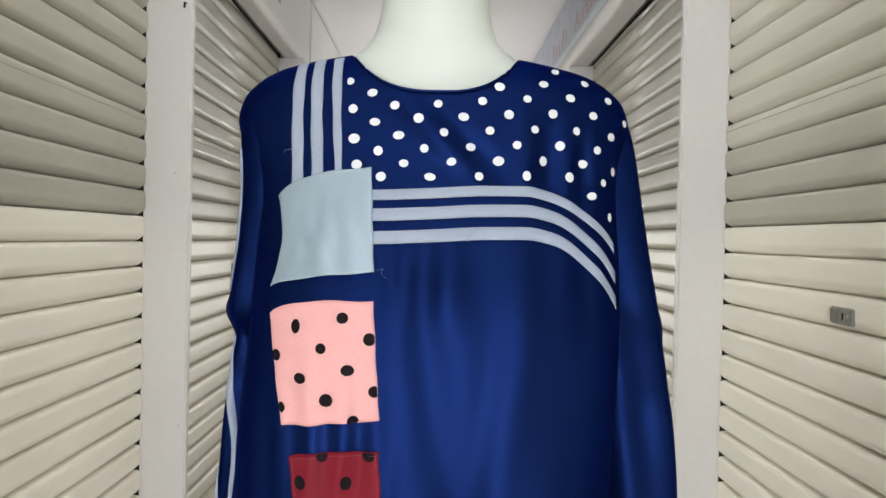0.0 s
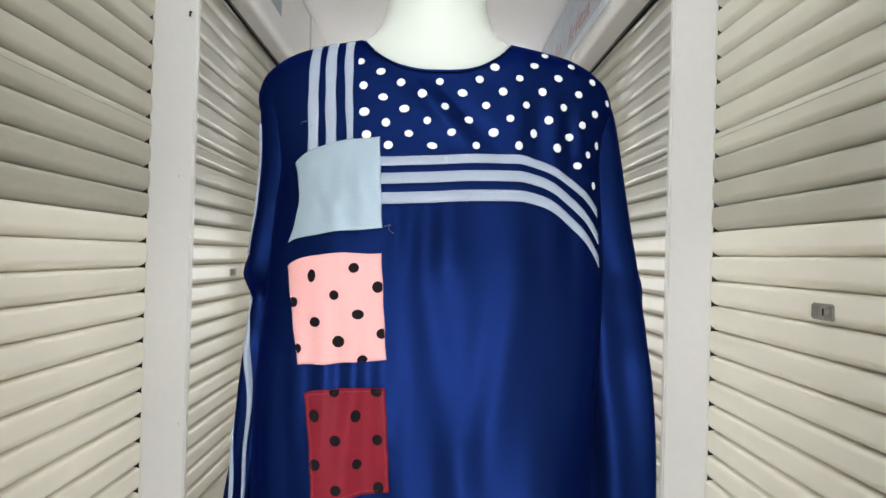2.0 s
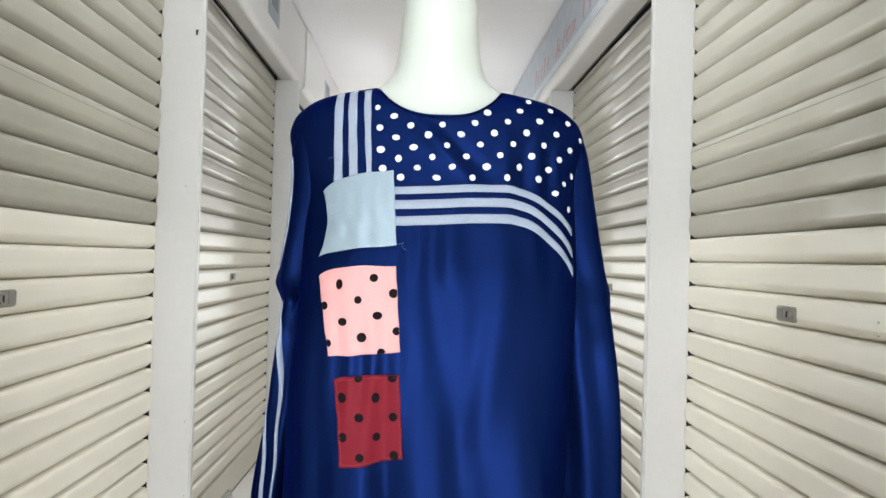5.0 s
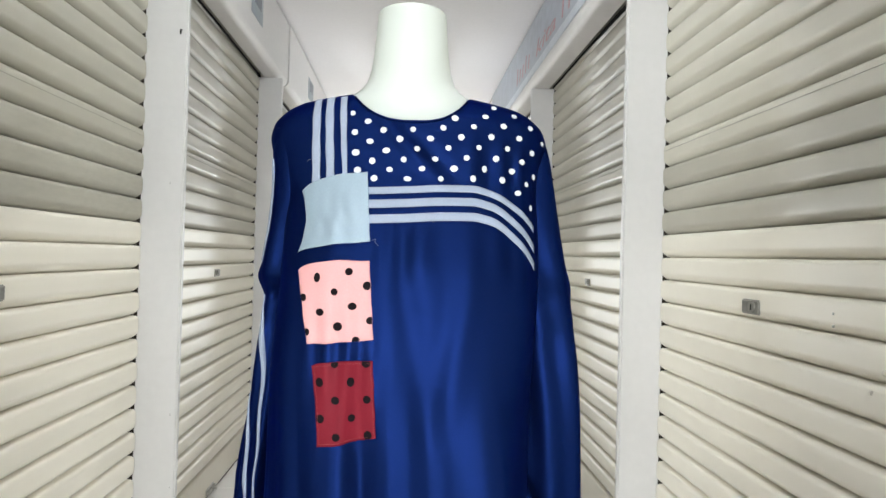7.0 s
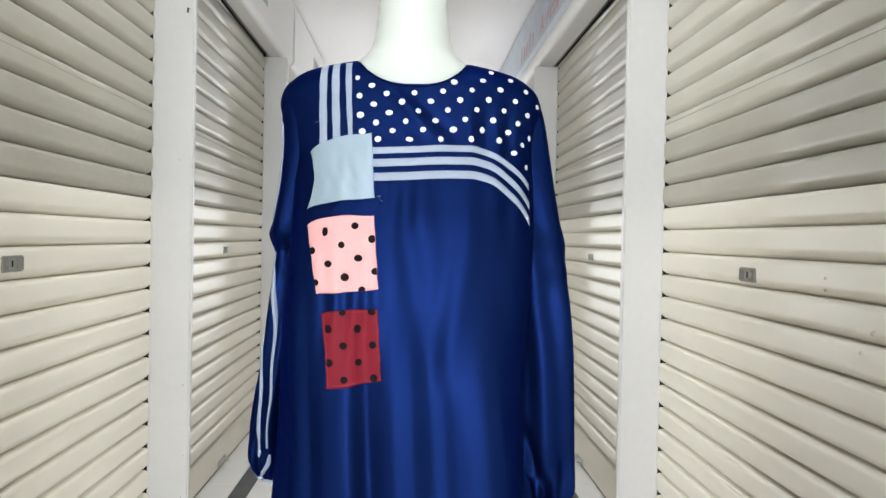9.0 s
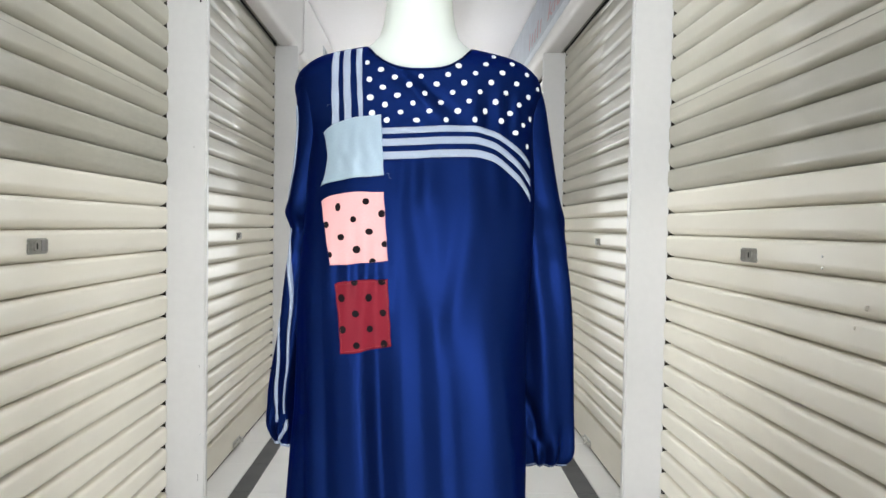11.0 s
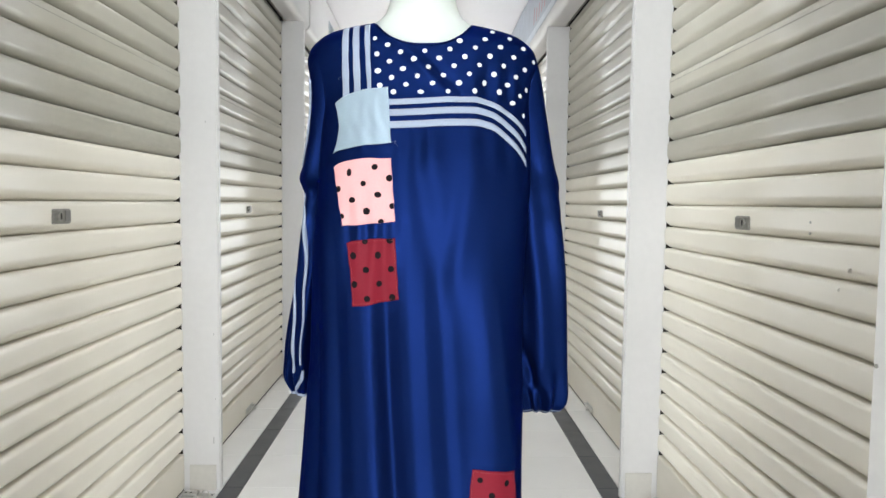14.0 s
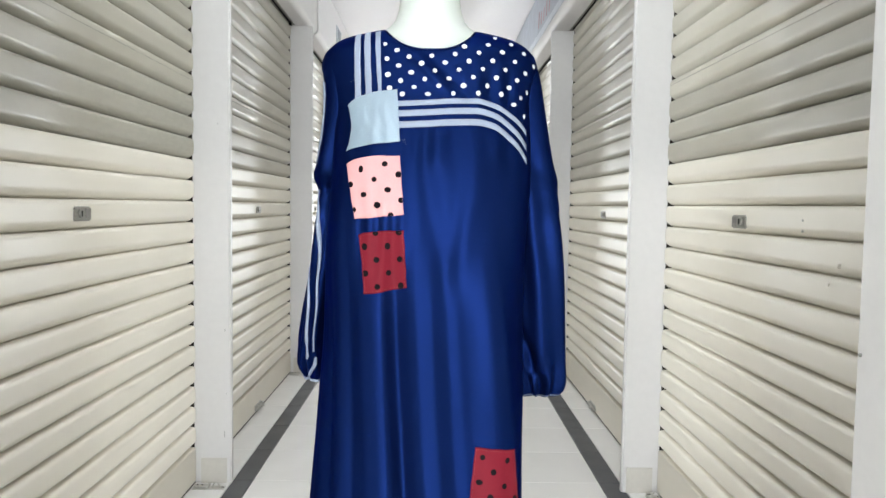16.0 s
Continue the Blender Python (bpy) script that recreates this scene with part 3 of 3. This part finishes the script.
for z, rx, ry in FORM:
    rings.append([(NECK_X * (0.4 + 0.6 * min(z, 1.45) / 1.45) + rx * math.cos(k * math.pi / 32), DRESS_Y + ry * math.sin(k * math.pi / 32), z) for k in range(64)])
mannequin = new("mannequin", rings_mesh("mannequin", rings, M_PLASTIC, True, True))
mannequin.matrix_basis = pose(-0.0145, 0, 0)
tagged(mannequin, "headless glossy white plastic mannequin wearing a navy dress", "mannequin")

# ---- the dress ----
dress = empty("dress", "long navy satin dress with dotted yoke, grey ribbons and patches", "dress", at=pose(-0.0145, 0, 0.0015))


def neckline(x):
    return 1.5333 + 0.0385 * (abs(x - 0.0295) / 0.078) ** 3


def back_neck(x):
    return 1.560 + 0.014 * (abs(x - 0.0295) / 0.078) ** 3


levels = [0.05 + 0.0125 * k for k in range(112)] + [1.45 + 0.0045 * k for k in range(12)] + [1.504 + 0.0025 * k for k in range(32)]
AROUND = 320
rows = []
for z in levels:
    row = []
    for k in range(AROUND):
        a = 2 * math.pi * k / AROUND
        x = spline(MIDDLE, z) + spline(WIDTH, z) * math.cos(a)
        if math.sin(a) <= 0:
            zz = min(z, neckline(x))
            row.append((x, front(x, zz), zz))
        else:
            zz = min(z, back_neck(x))
            row.append((x, DRESS_Y + rim(x, zz) * spline(DEPTH, zz) * 0.8 + 0.004 * math.sin(30 * x) * rim(x, zz), zz))
    rows.append(row)
verts = [p for r in rows for p in r]
faces = []
for i in range(len(rows) - 1):
    for j in range(AROUND):
        q = (i * AROUND + j, i * AROUND + (j + 1) % AROUND, (i + 1) * AROUND + (j + 1) % AROUND, (i + 1) * AROUND + j)
        if any(verts[q[k]][2] + 1e-6 < verts[q[3 - k]][2] for k in (0, 1)):
            faces.append(q)
put("gown", mesh_of("gown", verts, faces, M_NAVY, True), dress)


def sheet(name, place, nu, nv, mat, parent, lift=0.0019, label="", slack=0.0):
    """A piece of cloth sewn on the front; place(u, v) gives x and z. Its rim turns under."""
    pts, idx = [], {}
    for i in range(-1, nu + 2):
        for j in range(-1, nv + 2):
            u, v = min(max(i / nu, 0), 1), min(max(j / nv, 0), 1)
            x, z = place(u, v)
            edge = i in (-1, nu + 1) or j in (-1, nv + 1)
            idx[i, j] = len(pts)
            pts.append((x, front(x, z) + (0.0012 if edge else -lift - slack * (math.sin(6 * u + 5 * v + 1) + math.sin(15 * u - 6 * v) * 0.45 + 0.35 * math.sin(31 * u + 5 * math.sin(4 * v)) + 1.4) * math.sin(math.pi * v)), z))
    fs = [(idx[i, j], idx[i + 1, j], idx[i + 1, j + 1], idx[i, j + 1]) for i in range(-1, nu + 1) for j in range(-1, nv + 1)]
    return put(name, mesh_of(name, pts, fs, mat, True), parent, label=label)


def quad(tl, tr, br, bl, bow=0.0, arch=0.0, arch_low=0.0):
    """Places inside four corners; bow: how far the left edge is drawn in at its middle; arch: how far the upper and lower edges rise between their ends."""
    def place(u, v):
        top = [tl[k] + (tr[k] - tl[k]) * u for k in (0, 1)]
        low = [bl[k] + (br[k] - bl[k]) * u for k in (0, 1)]
        x, z = (top[k] + (low[k] - top[k]) * v for k in (0, 1))
        rise = math.sin(math.pi * u**0.65) * (arch + (arch_low - arch) * v)
        return x + bow * (1 - u) * math.sin(math.pi * v) + 0.0003 * math.sin(17 * v + 9 * u), z + rise + 0.0004 * math.sin(13 * u + 7 * v)
    return place


def print_dots(name, centres, rx, rz, mat, lift, parent, label, holds):
    """Round printed dots on the cloth, one by one, cut off where the cloth ends."""
    for x, z in centres:
        slope = (front(x + 0.002, z) - front(x - 0.002, z)) / 0.004
        narrow = 1 / math.sqrt(1 + slope * slope)
        turn, sx, sz = random.uniform(-0.5, 0.5) * narrow, rx * narrow * random.uniform(0.80, 1.06), rz * random.uniform(0.82, 1.08)
        pts = [(x, front(x, z) - lift, z)]
        for k in range(16):
            a = 2 * math.pi * k / 16
            dx, dz = sx * math.cos(a), sz * math.sin(a)
            dx, dz = dx * math.cos(turn) - dz * math.sin(turn) * 0.5, dz * math.cos(turn) + dx * math.sin(turn) * 0.5
            s = 1.0
            while s > 0.05 and not holds(x + s * dx, z + s * dz):
                s -= 0.06
            pts.append((x + s * dx, front(x + s * dx, z + s * dz) - lift, z + s * dz))
        put(name, mesh_of(name, pts, [(0, 1 + k, 1 + (k + 1) % 16) for k in range(16)], mat, True), parent, label=label)


def lattice(origin, b1, b2, keep, reach=9):
    return [p for m in range(-reach, reach + 1) for n in range(-reach, reach + 1)
            for p in [(origin[0] + m * b1[0] + n * b2[0], origin[1] + m * b1[1] + n * b2[1])] if keep(*p)]


# ribbons across the chest: their upper edge droops towards the arm
DROOP = [(-0.03, 0.0), (0.026, 0.0025), (0.070, 0.0055), (0.11, 0.0064), (0.130, 0.003), (0.146, -0.0030), (0.173, -0.0195), (0.187, -0.0310), (0.200, -0.0460)]


def band(top, high, x0=-0.025, x1=0.1965, slack=1.0):
    def place(u, v):
        x = x0 + (x1 - x0) * u
        fall = spline(DROOP, x)
        return x, top + (fall if fall > 0 else fall * slack) - high * v
    return place


def yoke_holds(x, z):
    if not (-0.0505 < x < 0.216 and z < neckline(x) - 0.0005 and z < 1.5665):
        return False
    if x < -0.0215 and z < 1.4615:
        return False
    return z > 1.4445 + spline(DROOP, x) and abs(x - spline(MIDDLE, z)) < spline(WIDTH, z) - 0.003


# the print's two directions, bent by the drape, up to the fourth order
BEND_X = (0.07798, 0.006988, 0.016784, 0.001025, -0.000839, 0.000182, 0.000315, -0.000414, 0.000053, 0.00002, -0.000383, 0.000858, -0.000706, 0.000247, -0.000032)
BEND_Z = (1.498308, -0.027255, 0.015163, 0.000454, -0.000841, 0.000271, 0.000256, -0.000411, 0.000154, -0.000021, -0.000278, 0.000558, -0.000371, 0.000083, -0.000003)
REACH = {-5: (-6, -6), -4: (-6, -5), -3: (-6, -4), -2: (-6, -2), -1: (-5, 1), 0: (-3, 4), 1: (-1, 5), 2: (1, 6), 3: (3, 7), 4: (4, 7), 5: (5, 5)}
yoke_dots = []
for m, (n0, n1) in REACH.items():
    for n in range(n0, n1 + 1):
        terms = [m**i * n**(d - i) for d in range(5) for i in range(d, -1, -1)]
        x, z = (sum(a * b for a, b in zip(bend, terms)) for bend in (BEND_X, BEND_Z))
        if yoke_holds(x, z):
            yoke_dots.append((x, z))
print_dots("polka_dot", yoke_dots, 0.0049, 0.0042, M_DOT, 0.0013, dress, "white printed polka dot", yoke_holds)
for top, high, slack in ((1.4432, 0.0092, 1.0), (1.4267, 0.0108, 1.22), (1.4073, 0.0110, 1.30)):
    sheet("ribbon", band(top, high, slack=slack), 60, 3, M_RIBBON, dress, label="grey ribbon sewn across the chest")
for xt0, xt1, xb0, xb1 in ((-0.1025, -0.0922, -0.0975, -0.0865), (-0.0858, -0.0752, -0.0784, -0.0675), (-0.0670, -0.0577, -0.0567, -0.0505)):
    sheet("ribbon", quad((xt0 + 0.0006, 1.5690), (xt1 + 0.0006, 1.5705), (xb1, 1.449), (xb0, 1.449)), 4, 40, M_RIBBON, dress, label="grey ribbon running over the shoulder")

q_silver = quad((-0.1105, 1.4378), (-0.0250, 1.4632), (-0.0179, 1.3733), (-0.1091, 1.3577), 0.0080, 0.0085, 0.0036)
q_pink = quad((-0.1075, 1.3358), (-0.0175, 1.3498), (-0.0100, 1.2541), (-0.0909, 1.2460), 0.0, 0.0068, 0.0)
q_red = quad((-0.0846, 1.2199), (-0.0101, 1.2286), (-0.0039, 1.1350), (-0.0747, 1.1228), 0.0015, 0.0032, -0.0005)
q_low = quad((0.1131, 0.8672), (0.1810, 0.8600), (0.1905, 0.7650), (0.1045, 0.7700), 0.0, 0.0015, 0.0)
sheet("patch", q_silver, 40, 40, M_SILVER, dress, 0.0030, "silver-grey satin square patch", 0.0009)
pink = sheet("patch", q_pink, 32, 32, M_PINK, dress, 0.0022, "pink cotton patch with black dots")
red = sheet("patch", q_red, 32, 32, M_RED, dress, 0.0022, "dark red cotton patch with black dots")
low_red = sheet("patch", q_low, 32, 32, M_RED, dress, 0.0022, "dark red cotton patch with black dots")


def inside(place, x, z):
    """Whether a place lies in a patch, by the turns of its rim round it."""
    ring = [place(u, 0) for u in RIM] + [place(1, v) for v in RIM] + [place(1 - u, 1) for u in RIM] + [place(0, 1 - v) for v in RIM]
    hit = False
    for (xa, za), (xb, zb) in zip(ring, ring[1:] + ring[:1]):
        if (za > z) != (zb > z) and x < (xb - xa) * (z - za) / (zb - za) + xa:
            hit = not hit
    return hit


RIM = [k / 8 for k in range(8)]
for cloth, place, origin, b1, b2 in ((pink, q_pink, (-0.0813, 1.3278), (0.0053, -0.0418), (0.0224, -0.0167)),
                                     (red, q_red, (-0.0359, 1.2029), (0.0021, -0.0438), (0.0200, -0.0211)),
                                     (low_red, q_low, (0.1443, 0.8264), (-0.0048, -0.0430), (0.0189, -0.0254))):
    print_dots("dot", lattice(origin, b1, b2, lambda x, z: inside(place, x, z)), 0.0057, 0.0055, M_DOT_DARK, 0.0027, cloth, "black printed dot", lambda x, z: inside(place, x, z))


def stitches(cloth, place):
    """A row of small stitches just inside the rim of a patch."""
    verts, faces = [], []
    sides = [((0.03, 0.03), (0.97, 0.03)), ((0.97, 0.03), (0.97, 0.97)), ((0.97, 0.97), (0.03, 0.97)), ((0.03, 0.97), (0.03, 0.03))]
    for (u0, v0), (u1, v1) in sides:
        for k in range(28):
            ends = []
            for f in ((k + 0.15) / 28, (k + 0.75) / 28):
                x, z = place(u0 + (u1 - u0) * f, v0 + (v1 - v0) * f)
                ends.append((x, z + random.uniform(-0.0002, 0.0002)))
            (xa, za), (xb, zb) = ends
            d = Vector((xb - xa, zb - za)).normalized() * 0.0002
            n = len(verts)
            for x, z in ((xa - d.y, za + d.x), (xa + d.y, za - d.x), (xb + d.y, zb - d.x), (xb - d.y, zb + d.x)):
                verts += [(x, front(x, z) - 0.0021, z), (x, front(x, z) - 0.0027, z)]
            faces += [(n + 1, n + 3, n + 5, n + 7), (n, n + 1, n + 7, n + 6), (n + 2, n + 4, n + 5, n + 3), (n, n + 2, n + 3, n + 1), (n + 4, n + 6, n + 7, n + 5)]
    put("stitching", mesh_of("stitching", verts, faces, M_STITCH), cloth, label="row of small dull stitches")


for cloth, place in ((red, q_red), (low_red, q_low)):
    stitches(cloth, place)

# sleeves: height, middle across and along, half widths
RIGHT_ARM = [(1.552, 0.176, 0.724, 0.010, 0.016), (1.540, 0.183, 0.726, 0.026, 0.028), (1.510, 0.188, 0.727, 0.037, 0.040), (1.46, 0.192, 0.729, 0.043, 0.047), (1.40, 0.199, 0.732, 0.046, 0.056), (1.313, 0.212, 0.737, 0.049, 0.068),
             (1.15, 0.232, 0.746, 0.050, 0.072), (1.02, 0.240, 0.756, 0.050, 0.068), (0.965, 0.242, 0.760, 0.049, 0.063), (0.935, 0.243, 0.762, 0.047, 0.057), (0.922, 0.243, 0.763, 0.042, 0.050), (0.914, 0.243, 0.763, 0.032, 0.038)]
LEFT_ARM = [(1.538, -0.122, 0.724, 0.012, 0.028), (1.527, -0.129, 0.725, 0.034, 0.048), (1.500, -0.130, 0.727, 0.033, 0.056), (1.45, -0.128, 0.732, 0.034, 0.060), (1.40, -0.131, 0.742, 0.036, 0.063), (1.350, -0.139, 0.758, 0.038, 0.068), (1.325, -0.142, 0.766, 0.039, 0.070), (1.290, -0.146, 0.774, 0.032, 0.056),
            (1.17, -0.164, 0.802, 0.034, 0.058), (1.02, -0.188, 0.838, 0.037, 0.058), (0.960, -0.196, 0.855, 0.036, 0.054), (0.935, -0.197, 0.862, 0.032, 0.048), (0.920, -0.197, 0.865, 0.024, 0.036), (0.914, -0.197, 0.865, 0.018, 0.028)]


def arm(table, side):
    """A point on the sleeve: height and angle (0: outwards, 90: towards the front)."""
    cols = [sorted((r[0], r[c]) for r in table) for c in (1, 2, 3, 4)]

    def place(z, a, lift=0.0):
        cx, cy, rx, ry = (spline(c, z) for c in cols)
        grow = min(max((1.44 - z) / 0.2, 0), 1)
        crease = (0.0045 if side < 0 else 0.0022) * grow * math.sin(3 * a + 9 * z) + 0.0028 * grow * math.sin(7 * a - 5 * z + 1.7)
        pinch = max(0.0, 1 - abs(z - 0.945) / 0.06) * 0.0045 * math.sin(11 * a)
        wrinkle = 0.004 * bump(z, 1.318, 0.02) * math.sin(4 * a + 1) + 0.003 * bump(z, 1.27, 0.025) * math.sin(5 * a)
        deep = 0.0
        if side > 0:
            # two deep folds rising from the gathered wrist
            for a0, a1, top, wide, depth in ((2.62, 1.62, 1.075, 0.22, 0.012), (2.75, 2.12, 1.02, 0.19, 0.010)):
                s = min(max((top - z) / (top - 0.93), 0.0), 1.0)
                deep -= depth * math.sin(math.pi * min(s, 0.8) / 1.6) * bump(a % (2 * math.pi), a0 + (a1 - a0) * s, wide)
        else:
            # the cloth is caught up at the elbow
            deep -= 0.010 * bump(z, 1.300, 0.014) * bump(a, 1.5, 0.7) - 0.002 * bump(z, 1.328, 0.012) * bump(a, 0.6, 0.8)
        r = 1 + (crease + pinch + wrinkle + deep + lift) / rx
        c, q = math.cos(a), math.sin(a)
        if side > 0:
            # this sleeve hangs flat
            flat = (abs(c) ** 3 + abs(q) ** 3) ** (-1 / 3)
            c, q = c * flat, q * flat * 0.86
        return cx + side * rx * r * c, cy - ry * r * q, z
    return place


def sleeve(table, side, label):
    place = arm(table, side)
    top, low = table[0][0], table[-1][0]
    rings = [[place(top - (top - low) * (k / 110), 2 * math.pi * j / 96) for j in range(96)] for k in range(111)]
    ob = put("sleeve", rings_mesh("sleeve", rings, M_NAVY, True, False), dress, label=label)
    hem = [place(low + 0.004, 2 * math.pi * j / 96, 0.0006) for j in range(97)]
    put("cuff", thread_mesh("cuff", hem, 0.0016 if side > 0 else 0.0034, M_CUFF if side > 0 else M_RIBBON, 6), ob, label="pale stitched cuff edge")
    return ob, place


left_sleeve, left_place = sleeve(LEFT_ARM, -1, "navy sleeve with two grey ribbons")
sleeve(RIGHT_ARM, 1, "plain navy sleeve gathered at the wrist")


def sleeve_ribbon(course, widths, label="grey ribbon running down the sleeve"):
    """A ribbon on the sleeve; course: height and angle of its middle, falling; widths: height and breadth in angle."""
    pts, n, w = [], 60, 4
    rising, breadth = sorted(course), sorted(widths)
    for i in range(n + 1):
        z = course[0][0] + (course[-1][0] - course[0][0]) * i / n
        mid = spline(rising, z) + 0.03 * math.sin(60 * z)
        half = spline(breadth, z) * (1 + 0.10 * math.sin(47 * z))
        pts += [left_place(z, mid + half * (j / w - 0.5), -0.001 if j in (0, w) else 0.0018) for j in range(w + 1)]
    fs = [(i * (w + 1) + j, i * (w + 1) + j + 1, (i + 1) * (w + 1) + j + 1, (i + 1) * (w + 1) + j) for i in range(n) for j in range(w)]
    put("ribbon", mesh_of("ribbon", pts, fs, M_RIBBON, True), left_sleeve, label=label)


sleeve_ribbon([(1.485, 0.50), (1.42, 0.42), (1.345, 0.24)], [(1.485, 0.15), (1.46, 0.42), (1.345, 0.42)])
sleeve_ribbon([(1.297, 0.40), (1.26, 0.85), (1.22, 1.12), (1.18, 1.27), (1.12, 1.43), (1.06, 1.55), (0.985, 1.63)], [(1.297, 0.06), (1.26, 0.22), (1.18, 0.25), (1.12, 0.17), (1.05, 0.11), (0.985, 0.10)])
sleeve_ribbon([(1.160, 0.55), (1.13, 0.85), (1.06, 1.00), (1.01, 1.08), (0.967, 1.24)], [(1.160, 0.08), (1.12, 0.14), (1.06, 0.22), (1.0, 0.34), (0.975, 0.36), (0.967, 0.22)])
sleeve_ribbon([(0.974, 1.74), (0.958, 1.70), (0.936, 1.45), (0.924, 1.30)], [(0.974, 0.08), (0.960, 0.20), (0.936, 0.24), (0.924, 0.14)], "frayed end of a grey ribbon at the cuff")

# the bound neck edge and loose threads
edge = [(x, front(x, neckline(x)) - 0.0012, neckline(x)) for x in [-0.047 + 0.154 * k / 60 for k in range(61)]]
put("neck_binding", thread_mesh("neck_binding", edge, 0.0014, M_NAVY, 8), dress, label="narrow navy binding")
for x, z, dx, dz in ((-0.016, 1.375, 0.010, -0.004), (0.066, 1.412, -0.004, -0.012), (-0.095, 1.474, -0.008, 0.004)):
    pts = [(x + dx * s + 0.003 * math.sin(6 * s), front(x, z) - 0.004 - 0.003 * math.sin(3.1 * s), z + dz * s + 0.003 * math.sin(4 * s)) for s in [k / 10 for k in range(11)]]
    put("loose_thread", thread_mesh("loose_thread", pts, 0.00018, M_THREAD, 5), dress, label="loose pale thread")

# ---- floor tiles, dark border strips ----
floor = bpy.data.objects["floor"]
COLS = [(-1.040, -0.884, M_TILE), (-0.880, -0.793, M_STRIP), (-0.789, -0.387, M_TILE), (-0.383, 0.013, M_TILE), (0.017, 0.412, M_TILE), (0.416, 0.804, M_TILE), (0.808, 0.904, M_STRIP), (0.908, 1.040, M_TILE)]
for x0, x1, mat in COLS:
    me = box_mesh("tile", (x0, 0.0, -0.012), (x1, 0.3985, 0.0), mat, 0.0012, 1)
    for k in range(24):
        put("tile", me, floor, pose(0, 1.4 + 0.4 * k, random.uniform(-0.0004, 0.0)))
    back = box_mesh("tile_field", (x0, Y_BACK, -0.012), (x1, 1.3985, -0.0002), mat)
    put("tile_field", back, floor)
for side in (-1, 1):
    lo, hi = sorted((side * 1.0405, side * 1.25))
    put("sill", box_mesh("sill", (lo, Y_BACK, -0.012), (hi, Y_END, -0.001), M_GROUT), floor)
